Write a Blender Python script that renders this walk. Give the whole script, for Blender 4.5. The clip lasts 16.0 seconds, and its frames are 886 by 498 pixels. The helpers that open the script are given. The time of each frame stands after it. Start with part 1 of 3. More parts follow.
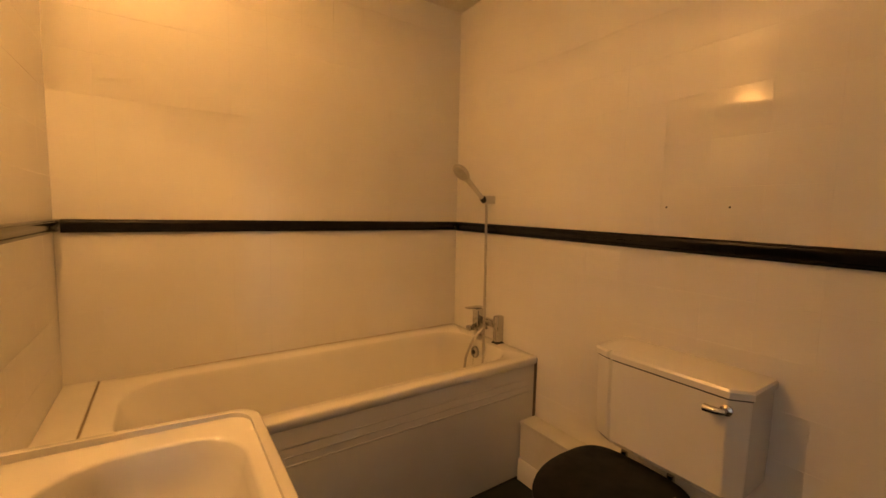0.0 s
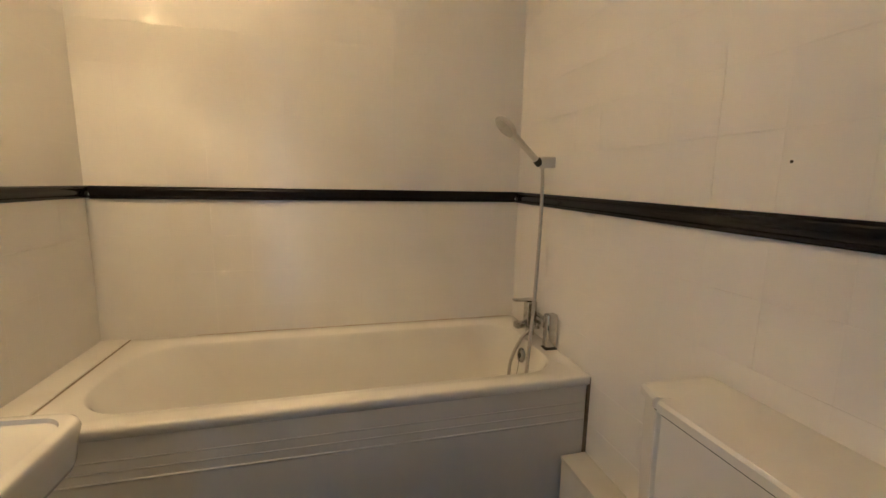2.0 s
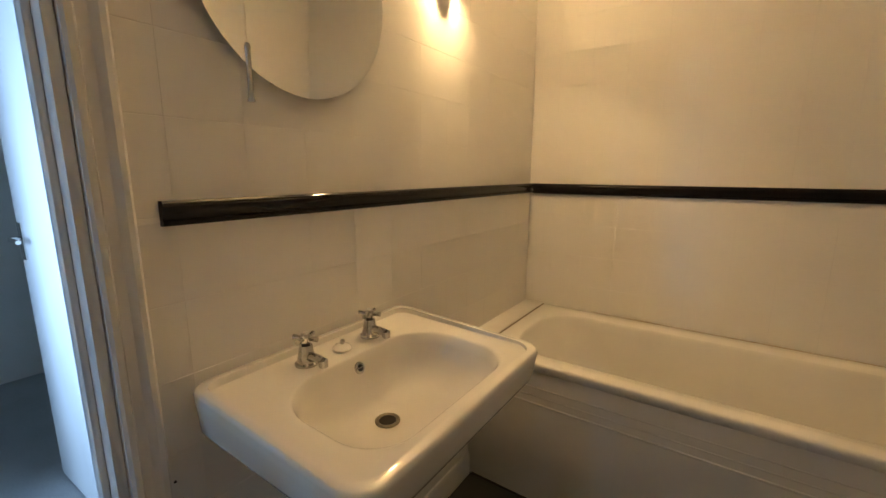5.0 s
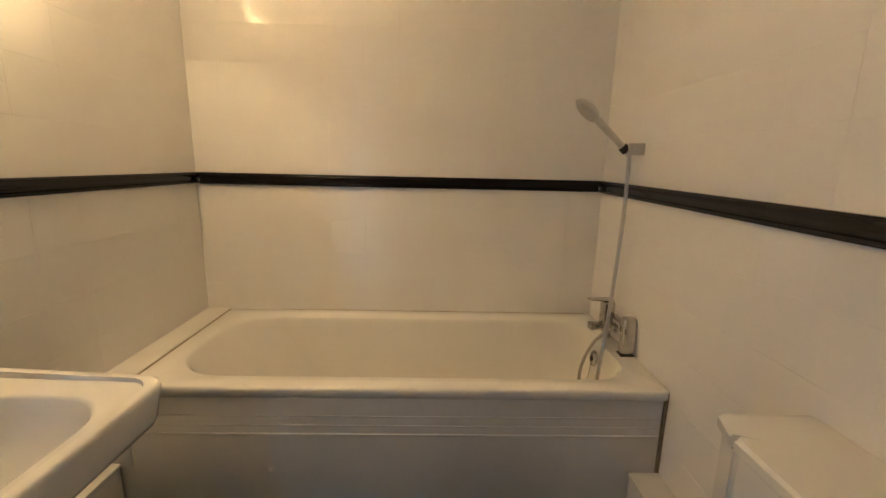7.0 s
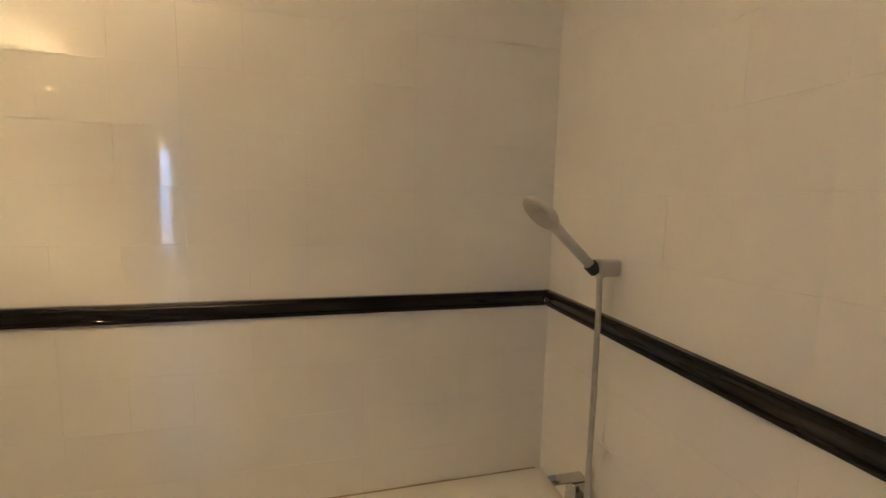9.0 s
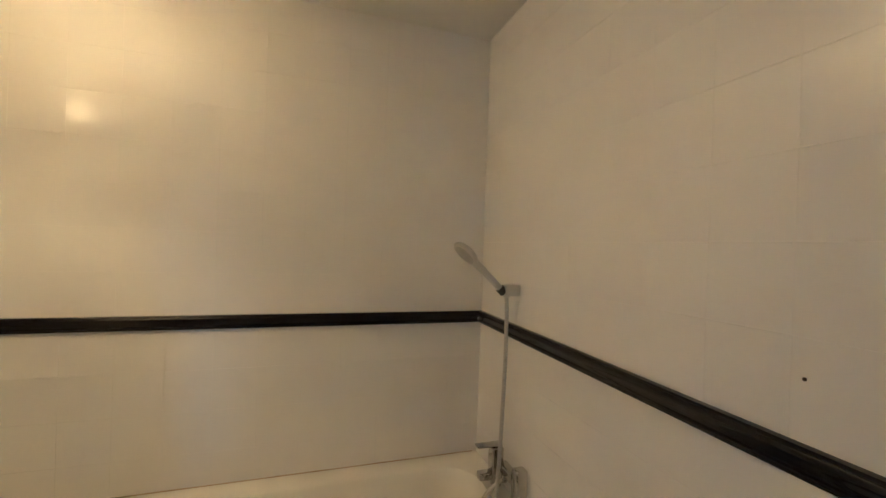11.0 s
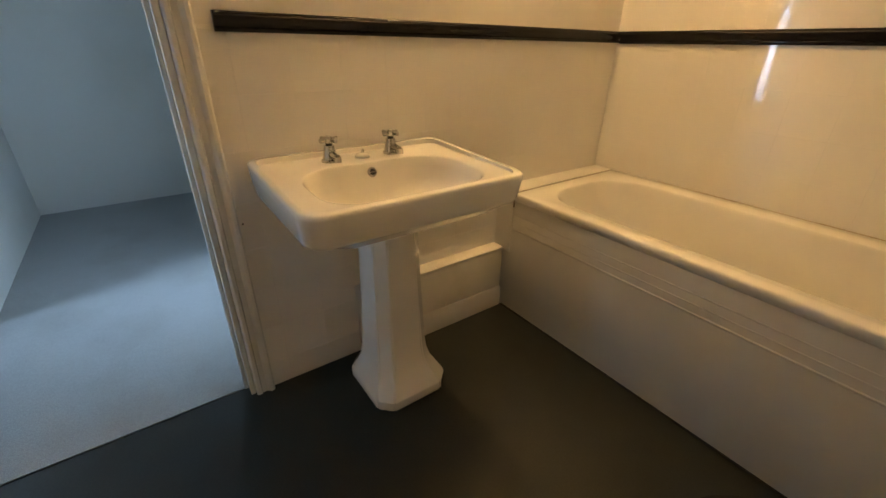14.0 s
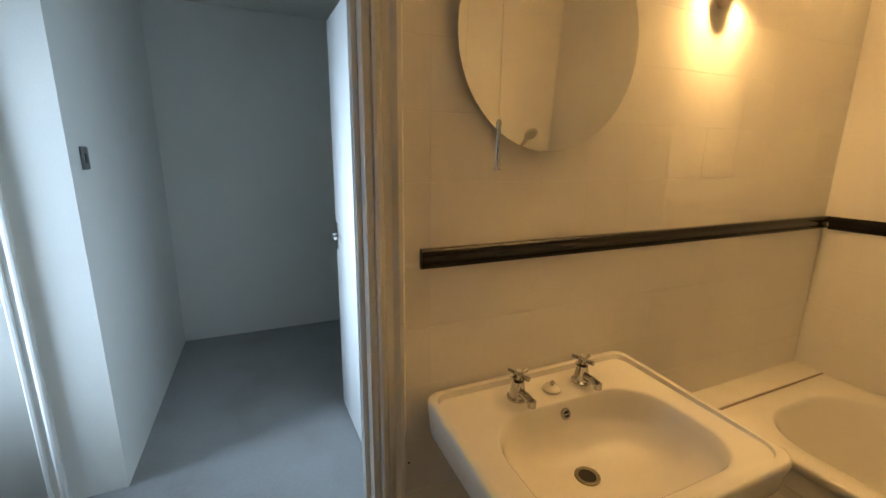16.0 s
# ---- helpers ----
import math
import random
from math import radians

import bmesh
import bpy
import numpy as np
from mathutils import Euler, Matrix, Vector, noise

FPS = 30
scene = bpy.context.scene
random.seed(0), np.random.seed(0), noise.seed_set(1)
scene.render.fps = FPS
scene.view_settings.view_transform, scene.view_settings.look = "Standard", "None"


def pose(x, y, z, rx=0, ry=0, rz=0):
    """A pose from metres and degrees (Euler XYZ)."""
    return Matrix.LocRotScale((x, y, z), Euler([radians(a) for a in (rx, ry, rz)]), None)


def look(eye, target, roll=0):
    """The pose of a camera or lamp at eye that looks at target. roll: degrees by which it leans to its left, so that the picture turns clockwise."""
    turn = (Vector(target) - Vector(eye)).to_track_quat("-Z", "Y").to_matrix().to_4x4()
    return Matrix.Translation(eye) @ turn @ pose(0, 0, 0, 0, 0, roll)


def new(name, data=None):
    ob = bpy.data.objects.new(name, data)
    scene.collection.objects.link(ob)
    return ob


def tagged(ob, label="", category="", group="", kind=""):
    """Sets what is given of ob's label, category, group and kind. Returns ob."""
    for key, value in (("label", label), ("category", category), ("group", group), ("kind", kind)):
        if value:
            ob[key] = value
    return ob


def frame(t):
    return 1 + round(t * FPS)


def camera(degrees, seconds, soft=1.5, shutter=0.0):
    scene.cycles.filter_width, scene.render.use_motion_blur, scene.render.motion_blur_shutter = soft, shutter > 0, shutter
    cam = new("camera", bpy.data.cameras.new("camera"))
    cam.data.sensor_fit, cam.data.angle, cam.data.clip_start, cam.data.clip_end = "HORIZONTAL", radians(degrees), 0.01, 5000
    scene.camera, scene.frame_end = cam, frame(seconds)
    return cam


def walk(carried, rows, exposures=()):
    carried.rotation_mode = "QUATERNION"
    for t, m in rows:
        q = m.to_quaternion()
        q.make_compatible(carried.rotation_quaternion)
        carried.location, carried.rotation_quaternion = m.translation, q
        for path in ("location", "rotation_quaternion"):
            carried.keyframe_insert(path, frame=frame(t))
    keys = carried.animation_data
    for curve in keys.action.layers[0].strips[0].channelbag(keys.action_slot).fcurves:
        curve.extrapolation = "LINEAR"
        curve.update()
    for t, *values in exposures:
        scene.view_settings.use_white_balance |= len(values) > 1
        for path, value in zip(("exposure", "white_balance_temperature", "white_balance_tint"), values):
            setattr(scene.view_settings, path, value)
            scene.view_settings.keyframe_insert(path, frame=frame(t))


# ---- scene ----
cam = camera(94.3, 16.0)
# seconds, stops, kelvin, tint
EXPOSURES = [
    (0.0, 1.34, 14800, 31), (0.5, 1.44, 9600, 17), (1.0, 1.64, 6150, 11), (1.5, 1.64, 5700, 9),
    (3.5, 1.54, 5700, 9), (6.0, 1.39, 7200, 10), (7.0, 1.64, 5900, 9), (9.0, 1.39, 5700, 8),
    (11.5, 1.29, 5500, 6), (12.0, 0.82, 5800, 8), (12.5, 0.89, 5750, 9), (13.0, 1.15, 5700, 9),
    (13.5, 1.7, 7300, 10), (14.5, 1.8, 7800, 10), (16.0, 1.4, 8900, 12)]
PATH = [
    (0, (0.336, -2.024, 1.263), (1.454, -0.375, 1.089), 1.2),
    (0.5, (0.323, -2.044, 1.265), (1.365, -0.351, 1.046), 1.2),
    (1, (0.536, -2.037, 1.256), (1.48, -0.291, 1.005), 1.2),
    (1.5, (0.752, -1.982, 1.244), (1.521, -0.157, 0.968), 1.3),
    (2, (0.947, -1.883, 1.244), (1.436, 0.031, 0.932), 1.1),
    (2.5, (0.949, -1.934, 1.26), (1.046, 0.026, 0.874), 1.1),
    (3, (0.92, -2.024, 1.235), (0.52, -0.098, 0.877), 1.0),
    (3.5, (0.85, -2.03, 1.282), (0.053, -0.232, 0.919), 0.4),
    (3.7, (0.842, -2.031, 1.263), (-0.078, -0.29, 0.913), -0.6),
    (5.8, (0.927, -2.026, 1.267), (-0.208, -0.421, 0.898), 0.2),
    (6, (0.959, -1.979, 1.26), (-0.082, -0.314, 0.881), 0.5),
    (6.5, (1.065, -1.897, 1.245), (0.528, -0.008, 0.864), 1.0),
    (7, (1.049, -1.853, 1.269), (1.095, 0.106, 0.866), 1.3),
    (7.5, (1.02, -1.656, 1.282), (1.288, 0.295, 0.93), 1.2),
    (8, (1.036, -1.343, 1.292), (1.378, 0.592, 0.917), 1.2),
    (8.5, (1.15, -1.211, 1.324), (1.492, 0.726, 0.961), 0.8),
    (9, (1.124, -1.212, 1.489), (1.621, 0.713, 1.269), 1.2),
    (9.2, (1.108, -1.165, 1.557), (1.691, 0.734, 1.322), 0.6),
    (11.3, (1.022, -1.749, 1.484), (1.642, 0.153, 1.494), 2.2),
    (11.5, (1.003, -1.769, 1.536), (1.329, 0.204, 1.505), 1.9),
    (12, (1.104, -1.862, 1.558), (0.497, 0.042, 1.479), 1.0),
    (12.5, (1.241, -1.899, 1.439), (-0.026, -0.354, 1.338), 1.1),
    (13, (1.273, -1.883, 1.202), (-0.208, -0.581, 0.868), 0.9),
    (13.5, (1.293, -1.925, 1.079), (-0.181, -0.763, 0.387), 1.1),
    (14, (1.286, -1.917, 1.144), (-0.165, -0.867, 0.256), 1.0),
    (14.5, (1.272, -1.927, 1.19), (-0.186, -0.89, 0.297), 0.9),
    (15, (1.26, -1.942, 1.347), (-0.281, -0.917, 0.59), 0.8),
    (15.5, (1.11, -1.979, 1.407), (-0.546, -1.021, 0.826), 0.7),
    (16, (0.871, -2.033, 1.422), (-0.915, -1.245, 0.983), 0.7),
]
walk(cam, [(t, look(eye, target, roll)) for t, eye, target, roll in PATH], EXPOSURES)

# ---------------------------------------------------------------- world and light
world = bpy.data.worlds.new("sky")
scene.world = world
world.use_nodes = True
wn = world.node_tree.nodes
sky = wn.new("ShaderNodeTexSky")
sky.sky_type, sky.sun_disc, sky.sun_elevation, sky.sun_rotation = "NISHITA", False, radians(28), radians(58)
world.node_tree.links.new(sky.outputs[0], wn["Background"].inputs[0])
wn["Background"].inputs[1].default_value = 0.1


def lamp(name, kind, m, energy, colour, size=0.1, size_y=0.1):
    data = bpy.data.lights.new(name, kind)
    data.energy, data.color = energy, colour
    if kind == "AREA":
        data.shape, data.size, data.size_y = "RECTANGLE", size, size_y
    else:
        data.shadow_soft_size = size
    ob = new(name, data)
    ob.matrix_world = m
    return ob


LAMP_Y, LAMP_Z = -0.795, 2.015            # centre and rim of the wall light
BULB = lamp("bulb_light", "POINT", pose(0.034, LAMP_Y, 1.938), 52.0, (1.0, 0.66, 0.31), 0.026)
DAY = lamp("hall_daylight", "AREA", look((-0.79, -3.77, 1.25), (-0.98, -2.0, 1.05)), 8.2, (0.36, 0.60, 1.0), 0.40, 1.5)
DAY.data.spread = radians(58)


# ---------------------------------------------------------------- materials
def material(name, colour, rough=0.5, metal=0.0, spots=0.0, spot_scale=6.0, grain=0.0, grain_scale=200.0, bump=0.0,
             piece=0.0, coat=0.0, tint=(0.6, 0.52, 0.4), rough_vary=0.0, stretch=(1, 1, 1)):
    """A surface with broad stains (spots) and fine grain; piece: how far one piece differs from the next."""
    mat = bpy.data.materials.new(name)
    mat.use_nodes = True
    nt = mat.node_tree
    n, link = nt.nodes, nt.links.new
    b = n["Principled BSDF"]
    b.inputs["Roughness"].default_value, b.inputs["Metallic"].default_value = rough, metal
    b.inputs["Coat Weight"].default_value = coat
    co = n.new("ShaderNodeTexCoord")
    geo = n.new("ShaderNodeNewGeometry")
    mp = n.new("ShaderNodeMapping")
    mp.inputs["Scale"].default_value = stretch
    link(geo.outputs["Position"], mp.inputs["Vector"])
    big, fine = n.new("ShaderNodeTexNoise"), n.new("ShaderNodeTexNoise")
    big.inputs["Scale"].default_value, big.inputs["Detail"].default_value = spot_scale, 5
    fine.inputs["Scale"].default_value, fine.inputs["Detail"].default_value = grain_scale, 3
    link(mp.outputs[0], big.inputs["Vector"]), link(mp.outputs[0], fine.inputs["Vector"])

    def mix(a, c, fac):
        m = n.new("ShaderNodeMix")
        m.data_type = "RGBA"
        for sock, v in ((m.inputs[6], a), (m.inputs[7], c), (m.inputs[0], fac)):
            if hasattr(v, "links"):
                link(v, sock)
            else:
                sock.default_value = v
        return m.outputs[2]

    def ramp(src, lo, hi, a, c):
        m = n.new("ShaderNodeMapRange")
        m.inputs[1].default_value, m.inputs[2].default_value, m.inputs[3].default_value, m.inputs[4].default_value = lo, hi, a, c
        link(src, m.inputs[0])
        return m.outputs[0]

    col = (*colour, 1)
    if spots:
        col = mix(col, tuple(colour[i] * tint[i] for i in range(3)) + (1,), ramp(big.outputs[0], 0.48, 0.75, 0, spots))
    if grain:
        col = mix(col, tuple(c * 0.35 for c in colour) + (1,), ramp(fine.outputs[0], 0.35, 0.7, 0, grain))
    if piece:
        info = n.new("ShaderNodeObjectInfo")
        col = mix(col, tuple(c * 0.8 for c in colour) + (1,), ramp(info.outputs["Random"], 0, 1, 0, piece))
    if hasattr(col, "links"):
        link(col, b.inputs["Base Color"])
    else:
        b.inputs["Base Color"].default_value = col
    if rough_vary:
        link(ramp(big.outputs[0], 0.3, 0.7, rough - rough_vary / 2, rough + rough_vary), b.inputs["Roughness"])
    if bump:
        bp = n.new("ShaderNodeBump")
        bp.inputs["Strength"].default_value, bp.inputs["Distance"].default_value = bump, 0.002
        link(fine.outputs[0], bp.inputs["Height"])
        link(bp.outputs[0], b.inputs["Normal"])
    return mat


TILE = material("white_glazed_tile", (0.86, 0.84, 0.80), 0.035, spots=0.08, spot_scale=4, piece=0.02, bump=0.005, grain_scale=14, rough_vary=0.02)
GROUT = material("pale_grout", (0.90, 0.88, 0.83), 0.6, spots=0.08, spot_scale=9, grain=0.05, grain_scale=300, bump=0.2)
BLACK = material("black_glazed_dado", (0.010, 0.009, 0.011), 0.09, spots=0.25, spot_scale=14, bump=0.008, grain_scale=60, rough_vary=0.03)
CERAMIC = material("white_vitreous_china", (0.84, 0.82, 0.77), 0.06, spots=0.10, spot_scale=5, coat=0.3)
ACRYLIC = material("white_bath_enamel", (0.82, 0.80, 0.75), 0.13, spots=0.16, spot_scale=3, rough_vary=0.08)
PANEL = material("white_bath_panel", (0.74, 0.72, 0.67), 0.32, spots=0.22, spot_scale=2.5, rough_vary=0.1)
CHROME = material("chrome", (0.56, 0.55, 0.53), 0.09, 1.0, spots=0.35, spot_scale=40, rough_vary=0.12)
STEEL = material("hose_steel", (0.52, 0.50, 0.47), 0.28, 1.0, spots=0.3, spot_scale=60)
DARK = material("dark_gap", (0.035, 0.03, 0.025), 0.8, spots=0.4, spot_scale=20)
SEAL = material("stained_sealant", (0.24, 0.18, 0.12), 0.6, spots=0.6, spot_scale=25)
BEAD = material("yellowed_sealant", (0.36, 0.27, 0.17), 0.6, spots=0.8, spot_scale=12)
FLOOR = material("dark_vinyl_floor", (0.028, 0.030, 0.026), 0.42, spots=0.5, spot_scale=3, grain=0.35, grain_scale=160, bump=0.12, rough_vary=0.12)
CARPET = material("grey_carpet", (0.47, 0.48, 0.48), 0.95, spots=0.35, spot_scale=3, grain=0.6, grain_scale=420, bump=1.0)
PAINT = material("cream_wall_paint", (0.82, 0.80, 0.74), 0.6, spots=0.14, spot_scale=2, grain=0.05, grain_scale=260, bump=0.12)
HALLP = material("hall_wall_paint", (0.84, 0.84, 0.80), 0.65, spots=0.16, spot_scale=1.6, grain=0.06, grain_scale=240, bump=0.14)
CEIL = material("ceiling_paint", (0.85, 0.83, 0.78), 0.7, spots=0.14, spot_scale=2, grain=0.05, grain_scale=200, bump=0.12)
GLOSS = material("white_gloss_woodwork", (0.78, 0.77, 0.74), 0.25, spots=0.12, spot_scale=5, bump=0.025, grain_scale=50, stretch=(1, 1, 0.1))
BOXPAINT = material("white_boxing_paint", (0.76, 0.74, 0.69), 0.38, spots=0.2, spot_scale=5, bump=0.08, grain_scale=80)
MIRROR = material("mirror_silver", (0.93, 0.94, 0.92), 0.015, 1.0, rough_vary=0.02, spot_scale=8)
GLASSEDGE = material("mirror_edge", (0.12, 0.15, 0.13), 0.15, spots=0.3, spot_scale=20)
PLASTER = material("grey_plaster_shade", (0.60, 0.55, 0.50), 0.75, spots=0.25, spot_scale=14, grain=0.15, grain_scale=260, bump=0.25)
SEAT = material("black_seat_plastic", (0.008, 0.0075, 0.007), 0.5, spots=0.4, spot_scale=20, rough_vary=0.1)
SHOWER = material("pale_shower_plastic", (0.58, 0.56, 0.52), 0.3, spots=0.2, spot_scale=30)
SPRAY = material("grey_spray_plate", (0.46, 0.45, 0.42), 0.35, spots=0.3, spot_scale=60)
CORD = material("pull_cord_cotton", (0.72, 0.70, 0.64), 0.8, spots=0.3, spot_scale=60)
PLATE = material("grey_switch_plate", (0.16, 0.16, 0.16), 0.4, spots=0.2, spot_scale=40)
RUBBER = material("black_rubber", (0.02, 0.02, 0.02), 0.6, spots=0.3, spot_scale=40)
for mat, level in ((SEAT, 0.15), (FLOOR, 0.3), (BLACK, 0.28)):
    mat.node_tree.nodes["Principled BSDF"].inputs["Specular IOR Level"].default_value = level
GLOW = material("bulb_glass", (1, 0.9, 0.7), 0.3)
GLOW.node_tree.nodes["Principled BSDF"].inputs["Emission Color"].default_value = (1, 0.72, 0.40, 1)
GLOW.node_tree.nodes["Principled BSDF"].inputs["Emission Strength"].default_value = 30
DULL = material("dull_worn_chrome", (0.24, 0.22, 0.17), 0.36, 1.0, spots=0.5, spot_scale=50, rough_vary=0.15)


# ---------------------------------------------------------------- mesh helpers
def mesh_of(name, bm, mat, smooth=35):
    bmesh.ops.recalc_face_normals(bm, faces=bm.faces)
    me = bpy.data.meshes.new(name)
    bm.to_mesh(me)
    bm.free()
    me.materials.append(mat)
    if smooth:
        for p in me.polygons:
            p.use_smooth = True
        me.set_sharp_from_angle(angle=radians(smooth))
    return me


def part(name, bm, mat, parent=None, label="", smooth=35):
    ob = new(name, mesh_of(name, bm, mat, smooth))
    if parent:
        ob.parent = parent
        ob.matrix_parent_inverse = parent.matrix_basis.inverted()
    return tagged(ob, label) if label else ob


def thing(name, x, y, z, label, category, group="", kind=""):
    ob = new(name)
    ob.matrix_basis = pose(x, y, z)
    ob.empty_display_size = 0.05
    return tagged(ob, label, category, group, kind)


def box(x0, x1, y0, y1, z0, z1, bevel=0.0, seg=2, bm=None):
    bm = bm or bmesh.new()
    r = bmesh.ops.create_cube(bm, size=1)
    for v in r["verts"]:
        v.co = Vector(((x0 + x1) / 2 + v.co.x * (x1 - x0), (y0 + y1) / 2 + v.co.y * (y1 - y0), (z0 + z1) / 2 + v.co.z * (z1 - z0)))
    if bevel:
        es = list({e for v in r["verts"] for e in v.link_edges})
        bmesh.ops.bevel(bm, geom=es, offset=bevel, segments=seg, affect="EDGES", profile=0.5)
    return bm


def loop(x0, x1, y0, y1, z, radii, n=8):
    """A rounded rectangle as points, counter-clockwise; radii for corners (x0,y0) (x1,y0) (x1,y1) (x0,y1)."""
    pts = []
    for (cx, cy, a), r in zip(((x0, y0, 180), (x1, y0, 270), (x1, y1, 0), (x0, y1, 90)), radii):
        r = min(r, 0.49 * (x1 - x0), 0.49 * (y1 - y0))
        sx, sy = (1 if cx == x0 else -1), (1 if cy == y0 else -1)
        for i in range(n + 1):
            t = radians(a + 90 * i / n)
            pts.append((cx + sx * r + r * math.cos(t), cy + sy * r + r * math.sin(t), z))
    return pts


def loft(loops, cap_first=False, cap_last=False, bm=None):
    bm = bm or bmesh.new()
    rings = [[bm.verts.new(p) for p in ring] for ring in loops]
    n = len(rings[0])
    for a, b in zip(rings, rings[1:]):
        for i in range(n):
            bm.faces.new((a[i], a[(i + 1) % n], b[(i + 1) % n], b[i]))
    if cap_first:
        bm.faces.new(rings[0])
    if cap_last:
        bm.faces.new(rings[-1])
    return bm


def lathe(profile, m=None, n=24, start=0, sweep=360, cap=True, bm=None):
    """Turns (radius, height) points round the z axis, then moves them by m."""
    bm = bm or bmesh.new()
    m = m or Matrix()
    full = sweep == 360
    count = n if full else n + 1
    rings = []
    for r, z in profile:
        rings.append([bm.verts.new(m @ Vector((r * math.cos(radians(start + sweep * i / n)), r * math.sin(radians(start + sweep * i / n)), z))) for i in range(count)])
    for a, b in zip(rings, rings[1:]):
        for i in range(n):
            j = (i + 1) % count
            bm.faces.new((a[i], a[j], b[j], b[i]))
    if cap and full:
        bm.faces.new(rings[0]), bm.faces.new(rings[-1])
    return bm


def tube(points, r, n=10, bm=None, r_end=None):
    """A round tube along points, which are smoothed by Catmull-Rom."""
    bm = bm or bmesh.new()
    p = [Vector(q) for q in points]
    path = []
    for i in range(len(p) - 1):
        a, b, c, d = p[max(i - 1, 0)], p[i], p[i + 1], p[min(i + 2, len(p) - 1)]
        steps = 8 if len(p) > 2 else 1
        for k in range(steps):
            t = k / steps
            path.append(0.5 * (2 * b + (c - a) * t + (2 * a - 5 * b + 4 * c - d) * t * t + (3 * b - a - 3 * c + d) * t ** 3))
    path.append(p[-1])
    rings, side = [], None
    for i, q in enumerate(path):
        way = (path[min(i + 1, len(path) - 1)] - path[max(i - 1, 0)]).normalized()
        if side is None:
            side = way.orthogonal().normalized()
        side = (side - way * side.dot(way)).normalized()
        up = way.cross(side)
        rr = r if r_end is None else r + (r_end - r) * i / (len(path) - 1)
        rings.append([q + rr * (side * math.cos(2 * math.pi * k / n) + up * math.sin(2 * math.pi * k / n)) for k in range(n)])
    return loft(rings, True, True, bm)


def extrude(profile, axis, a, b, bm=None):
    """A closed profile drawn along y (points x, z) or x (points y, z) from a to b."""
    def at(p, s):
        return (p[0], s, p[1]) if axis == "y" else (s, p[0], p[1])
    return loft([[at(p, a) for p in profile], [at(p, b) for p in profile]], True, True, bm)


# ---------------------------------------------------------------- the room's measures
W, H, REAR, T = 1.803, 2.42, -2.75, 0.11     # width, height, rear wall, wall thickness
DOOR0, DOOR1, DOORH = -2.60, -1.812, 2.04    # doorway in the west wall
RIM = 0.587                                  # bath rim
DADO0, DADO1 = 1.166, 1.213
BED = 0.0010                                 # tile thickness


def setting(name, bm, mat, label, category="wall", smooth=0):
    return tagged(part(name, bm, mat, smooth=smooth), label, category, kind="structure")


floor = setting("floor", box(-0.045, W, REAR, 0, -0.05, 0.0), FLOOR, "dark grey-green vinyl bathroom floor", "floor")
bm = box(-2.62, -0.045, -2.78, -0.8, -0.05, 0.004)
box(-1.15, -0.045, -3.75, -2.78, -0.05, 0.004, bm=bm)
hall_floor = setting("floor_hall", bm, CARPET, "grey carpet on the hall floor", "floor")
ceiling = setting("ceiling", box(-0.0, W, REAR, 0, H, H + 0.1), CEIL, "cream painted plaster ceiling", "ceiling")
bm = box(-2.72, -T, -2.78, -0.8, H, H + 0.1)
box(-1.16, -T, -3.85, -2.78, H, H + 0.1, bm=bm)
hall_ceiling = setting("ceiling_hall", bm, CEIL, "painted plaster hall ceiling", "ceiling")

bm = box(-T, -BED, DOOR1, T, -0.05, H + 0.1)
box(-T, -BED, REAR, DOOR0, -0.05, H + 0.1, bm=bm)
box(-T, -BED, DOOR0, DOOR1, DOORH, H + 0.1, bm=bm)
wall_west = setting("wall_west", bm, GROUT, "white glazed square wall tiles with pale grout")
wall_north = setting("wall_north", box(-BED, W + BED, BED, T, -0.05, H + 0.1), GROUT, "white glazed square wall tiles behind the bath")
wall_east = setting("wall_east", box(W + BED, W + T, REAR, T, -0.05, H + 0.1), GROUT, "white glazed square wall tiles beside the shower")
wall_south = setting("wall_south", box(-T, W + T, REAR - T, REAR, -0.05, H + 0.1), PAINT, "plain cream painted bathroom wall")

# hall: far wall, alcove wall, corridor walls and the daylit end
setting("wall_hall_west", box(-2.72, -2.62, -2.78, -0.8, -0.05, H), HALLP, "plain grey-green painted hall wall")
setting("wall_hall_alcove", box(-2.62, -1.06, -2.78, -2.66, -0.05, H), HALLP, "grey-green painted wall with a switch plate")
bm = box(-1.16, -1.06, -2.856, -2.78, -0.05, H)
box(-1.16, -1.06, -3.75, -3.60, -0.05, H, bm=bm)
box(-1.16, -1.06, -3.60, -2.856, 2.06, H, bm=bm)
setting("wall_corridor_west", bm, HALLP, "painted corridor wall around a door frame")
setting("wall_corridor_east", box(-T - 0.08, -T, -3.75, REAR, -0.05, H), HALLP, "painted corridor wall")
setting("wall_hall_north", box(-0.56, -T, -1.62, -1.5, -0.05, H), HALLP, "painted hall wall beside the open door")
setting("wall_hall_recess", box(-2.62, -0.44, -0.9, -0.8, -0.05, H), HALLP, "painted wall at the end of the hall")
setting("wall_hall_return", box(-0.56, -0.44, -1.5, -0.9, -0.05, H), HALLP, "painted return wall of the hall")
bm = box(-1.16, -1.00, -3.85, -3.75, -0.05, H)
box(-0.58, -T, -3.85, -3.75, -0.05, H, bm=bm)
box(-1.00, -0.58, -3.85, -3.75, -0.05, 0.48, bm=bm)
box(-1.00, -0.58, -3.85, -3.75, 2.02, H, bm=bm)
setting("wall_corridor_end", bm, HALLP, "painted corridor end wall with a window opening")


